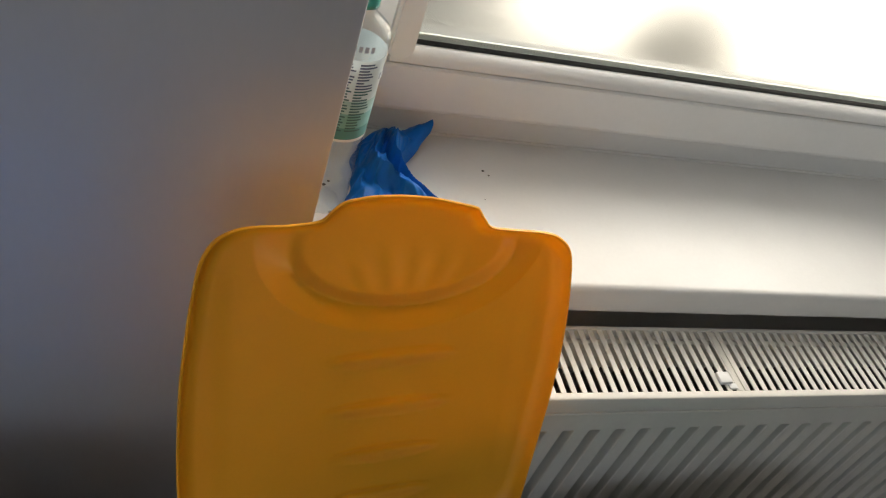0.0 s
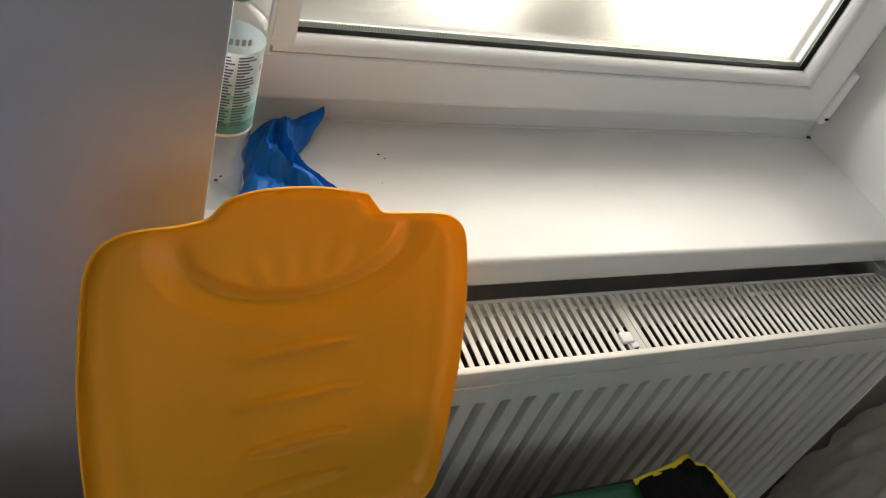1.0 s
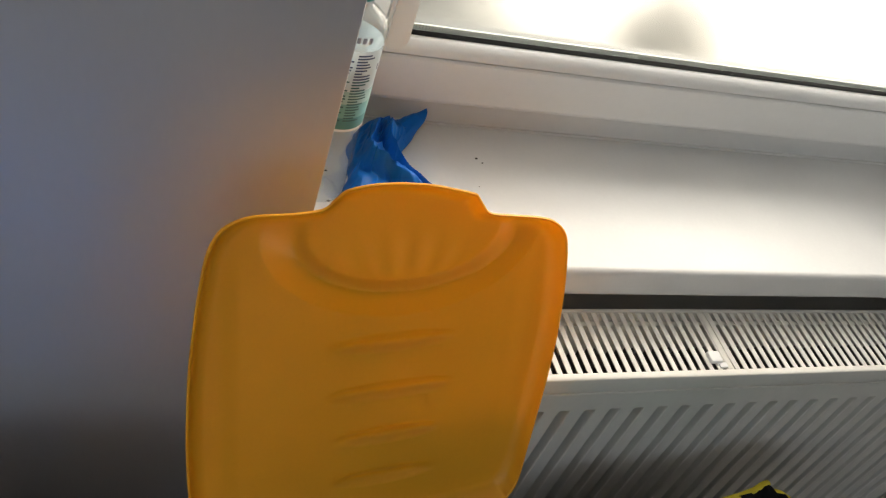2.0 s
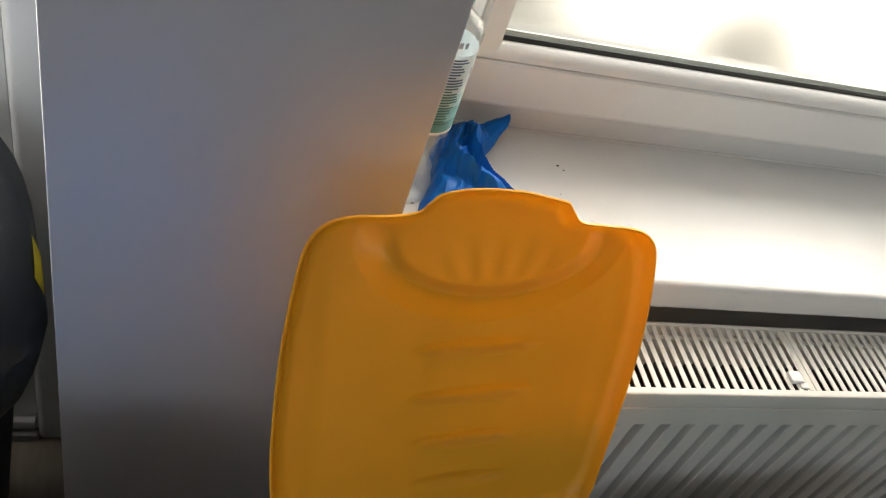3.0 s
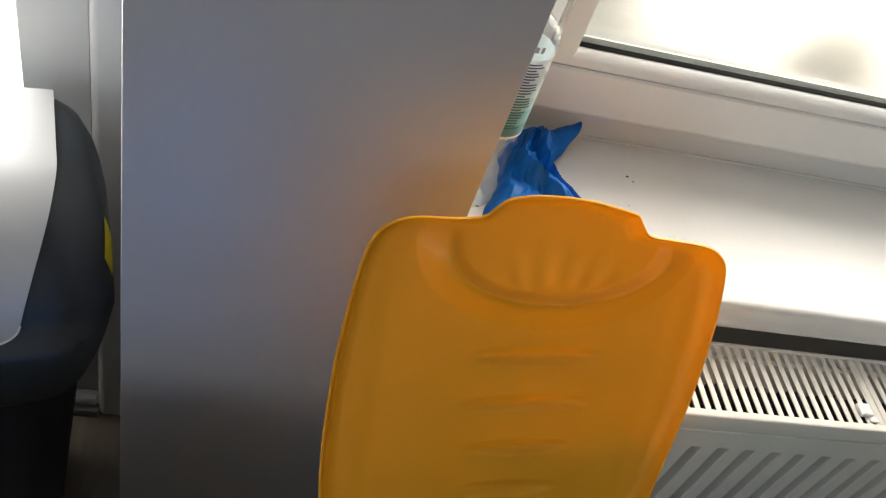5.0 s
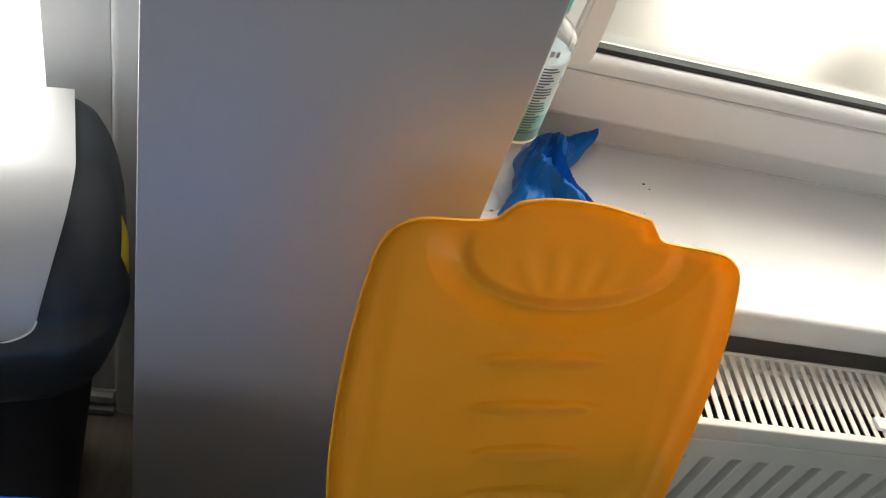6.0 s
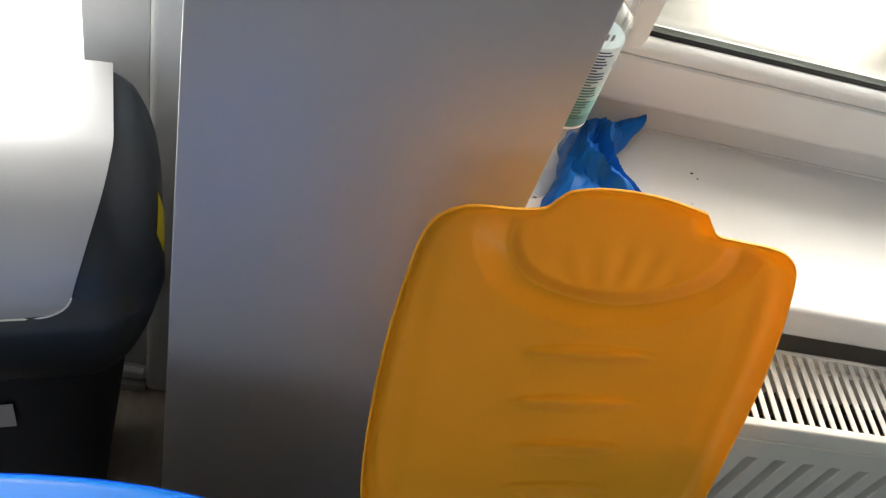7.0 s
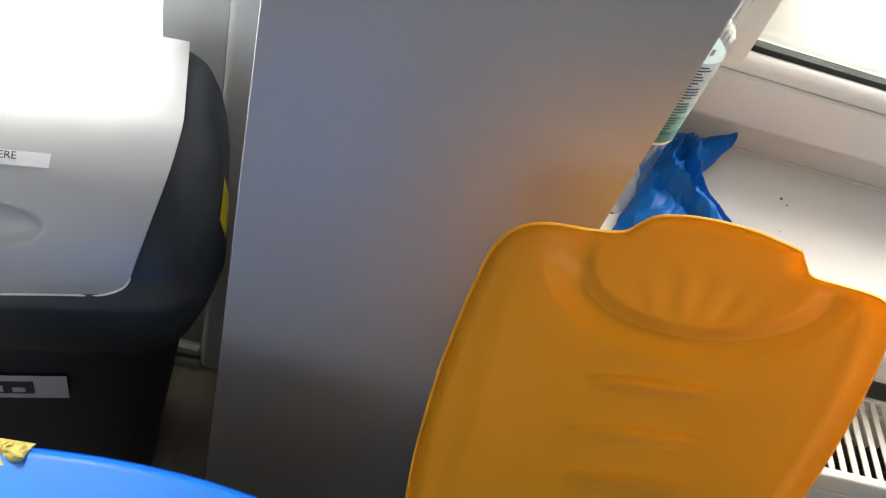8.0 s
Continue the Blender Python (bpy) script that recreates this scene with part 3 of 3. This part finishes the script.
# ---- things on the sill ----
BX, BY = 0.348, 0.848
bottle = thing("bottle", "clear plastic water bottle with a white and teal label", "bottle", at=(BX, BY, 0.85))
shape = [(0.020, 0.003), (0.027, 0.0), (0.0325, 0.005), (0.034, 0.012), (0.034, 0.03), (0.0322, 0.038), (0.034, 0.046), (0.034, 0.06), (0.0322, 0.068), (0.034, 0.076), (0.0335, 0.09), (0.034, 0.1), (0.0335, 0.112), (0.033, 0.117), (0.033, 0.208),
         (0.034, 0.222), (0.0350, 0.232), (0.0345, 0.239), (0.0305, 0.247), (0.0235, 0.2535), (0.0165, 0.2585), (0.0128, 0.262), (0.0125, 0.268), (0.0145, 0.269), (0.0145, 0.2715), (0.012, 0.273), (0.012, 0.278)]
pet = part("bottle_body", lathe(shape, 56), PET, bottle, "clear thin plastic")
pet.visible_shadow = False


def wrap(r, z0, z1, a0, a1, n=24):
    """A bent strip on the bottle's side, between two angles."""
    return grid(lambda u, v: (r * math.cos(radians(a0 + (a1 - a0) * u)), r * math.sin(radians(a0 + (a1 - a0) * u)), z0 + (z1 - z0) * v), n, 1)


label = part("label", wrap(0.0342, 0.118, 0.221, -180, 180, 64), LABEL, bottle, "white and teal paper label")
part("label_band", wrap(0.0344, 0.1185, 0.134, -180, 180, 64), TEAL, label, "dark teal printed band")
part("label_band", wrap(0.0344, 0.134, 0.153, -180, 180, 64), TEALMID, label, "teal printed band")
part("label_band", wrap(0.0344, 0.153, 0.170, -180, 180, 64), TEALPALE, label, "pale teal printed band")
part("label_edge", wrap(0.0346, 0.1152, 0.1185, -180, 90, 48), PAPER, label)
for k in range(24):
    for a0, a1 in ((-126, -126 + random.uniform(22, 34)), (-88, -88 + random.uniform(14, 38))):
        part("print_line", wrap(0.0347, 0.130 + k * 0.0037, 0.1319 + k * 0.0037, a0, a1, 8), NAVYINK if k > 14 else TEALINK, label)
for a0, a1, z0, z1 in ((-42, -36, 0.195, 0.203), (-33, -26, 0.195, 0.203), (-108, -102, 0.2315, 0.2385), (-98, -92, 0.2315, 0.2385), (-88, -81, 0.2315, 0.2385), (-77, -71, 0.2315, 0.2385)):
    part("print_block", wrap(0.0354, z0, z1, a0, a1, 6), PALEINK, label)
part("cap", lathe([(0.0135, 0.268), (0.0142, 0.270), (0.0142, 0.285), (0.0135, 0.287), (0.004, 0.287)], 30), TEALCAP, bottle, "teal screw cap")


def glove_sheet(v0, v1, rows):
    """A crumpled, twisted thin blue glove: wide in front, pinched, with a raised tip at the rear."""
    spine = curve_through([(0.430, 0.775, 0.868), (0.434, 0.815, 0.884), (0.430, 0.860, 0.895), (0.434, 0.905, 0.898), (0.448, 0.945, 0.892), (0.462, 0.972, 0.878)], 16)
    widths = curve_through([(0.092, 0, 0), (0.078, 0, 0), (0.05, 0, 0), (0.043, 0, 0), (0.046, 0, 0), (0.040, 0, 0)], 16)
    n = len(spine) - 1
    bm = bmesh.new()

    def f(u, w):
        v = v0 + (v1 - v0) * w
        k = min(int(v * n), n - 1)
        c, half = spine[k].lerp(spine[k + 1], v * n - k), widths[k].lerp(widths[k + 1], v * n - k).x
        s = 2 * u - 1
        edge = 1 + 0.16 * noise.noise(Vector((s * 1.6, v * 9, 2.2)))
        # pleats that run lengthwise, fan out from the pinch and break into small creases
        warp = noise.noise(Vector((s * 0.9, v * 2.6, 6.0)))
        run = s * (1.55 - 0.5 * step(0.55, 0.0, v)) + 1.5 * (v - 0.5) * (1 if s < 0.1 else 0.7) + 0.75 * warp
        f1 = math.cos(2 * math.pi * (run * 0.95 + 0.3))
        f2 = 1 - 2.4 * abs(noise.noise(Vector((run * 1.7, v * 2.4, 4.1))))
        f3 = 1 - 2.2 * abs(noise.noise(Vector((s * 4.2 + 2 * v, v * 9.0 - 2 * s, 8.1))))
        h = (c.z - 0.852) * max(0.0, 1 - abs(s) ** 3.2)
        calm = 1 - 0.72 * step(0.60, 0.9, v)
        z = 0.8525 + h * (0.60 + calm * (0.27 * f1 + 0.36 * f2 + 0.15 * f3))
        tip = step(0.62, 1.0, v) * max(s, 0.0) ** 2.5
        flare = step(0.45, 0.12, v) * max(s, 0.0) ** 2
        x = c.x + s * half * edge * (1 if s > 0 else 0.86) + 0.006 * f2 * (1 - abs(s)) + 0.016 * tip + 0.026 * flare - 0.008 * step(0.3, 0.5, v) * step(0.8, 0.6, v) * max(s, 0.0)
        return (x, c.y + 0.010 * f2 * (1 - abs(s)) + 0.014 * tip, max(z, 0.8518) + 0.034 * tip)

    grid(f, 150, rows, bm)
    ret = bmesh.ops.extrude_face_region(bm, geom=bm.faces[:])
    bmesh.ops.translate(bm, verts=[v for v in ret["geom"] if isinstance(v, bmesh.types.BMVert)], vec=(0, 0, -0.0008))
    return bm


glove = thing("disposable_glove", "crumpled blue disposable glove lying on the sill", "glove")
part("palm", glove_sheet(0.0, 0.72, 90), CLOTH, glove, degrees=70)
part("cuff", glove_sheet(0.72, 1.0, 36), CLOTH, glove, degrees=70)
for name, px, py, r in (("dirt_crumb", 0.5895, 0.928, 0.0017), ("dirt_crumb", 0.596, 0.919, 0.0012), ("dirt_crumb", 0.361, 0.824, 0.0019), ("dirt_crumb", 0.359, 0.874, 0.0023), ("dirt_crumb", 0.366, 0.881, 0.0016), ("dirt_crumb", 0.577, 0.868, 0.0007)):
    bm = bmesh.new()
    bmesh.ops.create_icosphere(bm, subdivisions=1, radius=r, matrix=pose(px, py, 0.8505) @ Matrix.Diagonal((1.4, 0.9, 0.6, 1)))
    single(name, bm, SPECK, "tiny dark crumb of dirt on the sill", "crumb", "crumbs on the sill")

# ---- hooded machine before the balcony door ----
MC = -0.18  # its middle, from the front right corner of the silver lid
machine = thing("paper_shredder", "wide charcoal office shredder with a silver hood lid", "shredder", at=(-0.15, 0.706, 0))
machine.rotation_euler = (0, 0, radians(14))


def shell_ring(z, hx, y0, y1, r):
    cy, hy = (y0 + y1) / 2, (y1 - y0) / 2
    return [(MC + x, cy + y, z) for x, y in rounded_rect(hx, hy, r, 8)]


def ring_loft(rings):
    bm = bmesh.new()
    vs = [[bm.verts.new(p) for p in r] for r in rings]
    n = len(vs[0])
    for a, b in zip(vs, vs[1:]):
        for i in range(n):
            bm.faces.new((a[i], a[(i + 1) % n], b[(i + 1) % n], b[i]))
    bm.faces.new(vs[0])
    bm.faces.new(vs[-1])
    return bm


part("body", ring_loft([shell_ring(0.0, 0.203, 0.034, 0.23, 0.05), shell_ring(0.02, 0.207, 0.028, 0.235, 0.05), shell_ring(0.30, 0.230, 0.008, 0.25, 0.055), shell_ring(0.44, 0.243, 0.0, 0.258, 0.06),
                        shell_ring(0.56, 0.252, -0.004, 0.262, 0.06)]), LOWER, machine)
HOOD = [
    (0.518, 0.249, -0.002, 0.262, 0.06), (0.524, 0.257, -0.009, 0.266, 0.065), (0.540, 0.266, -0.014, 0.268, 0.07), (0.565, 0.277, -0.017, 0.27, 0.08), (0.592, 0.285, -0.018, 0.271, 0.085),
    (0.615, 0.2895, -0.014, 0.272, 0.08), (0.632, 0.294, -0.009, 0.272, 0.08), (0.644, 0.294, 0.006, 0.273, 0.08), (0.66, 0.294, 0.012, 0.273, 0.08), (0.70, 0.292, 0.030, 0.273, 0.08),
    (0.735, 0.287, 0.052, 0.273, 0.075), (0.765, 0.279, 0.078, 0.273, 0.07), (0.785, 0.268, 0.106, 0.272, 0.06), (0.795, 0.250, 0.125, 0.270, 0.05), (0.799, 0.225, 0.14, 0.262, 0.04)]
hood = part("hood", ring_loft([shell_ring(*ring) for ring in HOOD]), SHELL, machine)


def hood_corner(z, degrees, lift):
    """A place on the hood's rounded front corner, by height and angle from its side."""
    hx, y0, r = (float(np.interp(z, [h[0] for h in HOOD], [h[k] for h in HOOD])) for k in (1, 2, 4))
    return (MC + hx - r + (r + lift) * math.cos(radians(degrees)), y0 + r - (r + lift) * math.sin(radians(degrees)), z)


# silver lid: a front face that bends over into the top
LIDP = curve_through([(-0.006, 0.640, 0), (0.0, 0.665, 0), (0.013, 0.702, 0), (0.034, 0.742, 0), (0.062, 0.776, 0), (0.098, 0.800, 0), (0.135, 0.8085, 0), (0.19, 0.810, 0), (0.262, 0.806, 0)], 6)
LN = len(LIDP) - 1


def lid_point(s, v, lift=0.0):
    """A place on the silver lid: s across from -1 to 1, v from the front's lower edge to the rear."""
    k = v * LN
    i = min(int(k), LN - 1)
    p = LIDP[i].lerp(LIDP[i + 1], k - i)
    d = (LIDP[i + 1] - LIDP[i]).normalized()
    half = 0.184 + 0.053 * step(0.0, 0.75, v)
    if v < 0.14:
        half -= 0.040 * (1 - math.sqrt(max(0.0, 1 - (1 - v / 0.14) ** 2)))
    return (MC + s * half, p.x - d.y * lift + 0.006 * s * s * max(0.0, 1 - 1.6 * v), p.y + d.x * lift - 0.004 * s**6)


def recess(s, v):
    """The oval grip in the lid's front."""
    a, b = (s - 0.02) / 0.47, (v - 0.312) / 0.085
    r = a * a + b * b
    return -0.013 * (1 - r) ** 0.55 if r < 1 else 0.0


bm = grid(lambda u, v: lid_point(2 * u - 1, v, recess(2 * u - 1, v)), 120, 110)
ret = bmesh.ops.extrude_face_region(bm, geom=bm.faces[:])
bmesh.ops.translate(bm, verts=[v for v in ret["geom"] if isinstance(v, bmesh.types.BMVert)], vec=(0, 0.006, -0.006))
silver = part("hood_lid", bm, SILVER, machine, "satin silver lid with an oval grip")
corner = [0.14 * k / 14 for k in range(15)]
edge_line = [lid_point(-1, v, 0.0012) for v in corner[:0:-1]] + [lid_point(k / 20 - 1, 0.0, 0.0012) for k in range(41)] + [lid_point(1, v, 0.0012) for v in corner[1:]]
part("lid_edge", sweep(edge_line, 0.0013, 6), PVC, silver, "thin pale lid edge")
V0, V1 = 0.497, 0.540
strip = part("label_strip", grid(lambda u, v: lid_point(-0.515 + 0.99 * u, V0 + (V1 - V0) * v + 0.012 * (1 - u), 0.0013), 16, 3), PAPER, silver, "white paper strip with print")
txt = bpy.data.curves.new("label_word", "FONT")
txt.body, txt.size, txt.align_x, txt.offset, txt.extrude = "HERE", 0.0112, "RIGHT", 0.0, 0.0001
tob = new("label_word", txt)
word = bpy.data.meshes.new_from_object(tob.evaluated_get(bpy.context.evaluated_depsgraph_get()))
bpy.data.objects.remove(tob)
word.materials.clear()
word.materials.append(INK)
wob = new("label_word", word)
wob.parent = strip
p0, p1 = Vector(lid_point(0.335, V0 + 0.020, 0.0022)), Vector(lid_point(0.335, V1 - 0.004, 0.0022))
px = (Vector(lid_point(0.335, V0 + 0.018, 0.0022)) - Vector(lid_point(-0.045, V0 + 0.022, 0.0022))).normalized()
pz = px.cross(p1 - p0).normalized()
py = pz.cross(px)
wob.matrix_local = Matrix(((px.x, py.x, pz.x, p0.x), (px.y, py.y, pz.y, p0.y), (px.z, py.z, pz.z, p0.z), (0, 0, 0, 1)))
low = part("front_label", box(-0.235, -0.07, -0.0065, -0.0052, 0.408, 0.462), GREYPAPER, machine, "grey product label with dark print")
part("label_print", box(-0.195, -0.110, -0.0078, -0.0067, 0.421, 0.450), INK, low)
for k in range(3):
    part("label_print", box(-0.135 - k * 0.026, -0.120 - k * 0.026, -0.0090, -0.0080, 0.427, 0.437 + 0.004 * k), GREYPAPER, low)
part("warning_sticker", grid(lambda u, v: hood_corner(0.70 + 0.07 * (v - 0.5), 16 + 26 * (u - 0.5) * (1 - 0.97 * abs(2 * v - 1)), 0.0012), 4, 12), STICKER, machine, "yellow diamond sticker")

# ---- sacks beside the radiator ----
def sack(x, y, r, h, seed, label):
    """A filled bag of thin film: slack at the floor, gathered at a tied neck."""
    ob = thing("plastic_sack", label, "sack", "sacks on the floor", at=(x, y, 0))
    outline = curve_through([(0.72, 0.004, 0), (0.92, 0.03, 0), (1.0, 0.20, 0), (0.97, 0.42, 0), (0.82, 0.62, 0), (0.5, 0.78, 0), (0.16, 0.86, 0), (0.075, 0.90, 0)], 14)
    n = len(outline) - 1

    def skin(u, v):
        p = outline[round(v * n)]
        a = 2 * math.pi * u
        q = Vector((math.cos(a) * 1.6 + seed, math.sin(a) * 1.6, v * 2.2))
        dent = 0.20 * (abs(noise.noise(q)) - 0.2) + 0.12 * (abs(noise.noise(q * 2.6)) - 0.2) + 0.07 * (abs(noise.noise(q * 6)) - 0.2)
        pleat = 0.10 * step(0.45, 0.95, v) * math.cos(17 * a + 4 * noise.noise(q * 1.4))
        k = r * p.x * (1 + dent * step(0, 0.15, v) + pleat)
        return (k * math.cos(a), 0.85 * k * math.sin(a), h * (p.y + 0.12 * dent * step(0.1, 0.3, v)))

    part("film", grid(skin, 220, n, closed_u=True), SACK, ob, degrees=40)

    def ruff(u, v):
        a = 2 * math.pi * u
        k = r * (0.072 + 0.17 * v) * (1 + 0.3 * v * math.cos(9 * a + seed))
        return (k * math.cos(a), 0.85 * k * math.sin(a), h * (0.895 + 0.11 * v + 0.02 * v * math.sin(5 * a)))

    part("ruff", grid(ruff, 90, 10, closed_u=True), SACK, ob, "gathered film above the tie", degrees=180)
    ring = [(0.08 * r * math.cos(k * math.pi / 12), 0.068 * r * math.sin(k * math.pi / 12), h * 0.897) for k in range(25)]
    part("tie", sweep(ring, 0.004, 6), PAPER, ob)
    return ob


sack(1.86, 0.37, 0.36, 0.76, 1.3, "tied milky plastic sack standing on the floor")
sack(2.48, 0.28, 0.24, 0.40, 5.1, "smaller tied milky plastic sack on the floor")

# ---- outside ----
single("outer_ledge", box(0.313, 1.49, 1.076, 1.55, 0.73, 0.75, 0.003), GROUNDM, "pale outer window ledge", "ledge", kind="structure")
shrub = thing("shrub", "dark rounded potted shrub close outside the window", "shrub", at=(1.085, 1.32, 0.75))
part("pot", lathe([(0.030, 0.0), (0.034, 0.002), (0.042, 0.062), (0.045, 0.064), (0.045, 0.072), (0.038, 0.072), (0.034, 0.06)], 24), SHRUB, shrub)
bm = bmesh.new()
bmesh.ops.create_icosphere(bm, subdivisions=4, radius=0.1, matrix=pose(0, 0, 0.145) @ Matrix.Diagonal((1.1, 0.7, 0.9, 1)))
for v in bm.verts:
    v.co += 0.03 * noise.noise(v.co * 18) * v.normal
part("crown", bm, SHRUB, shrub)
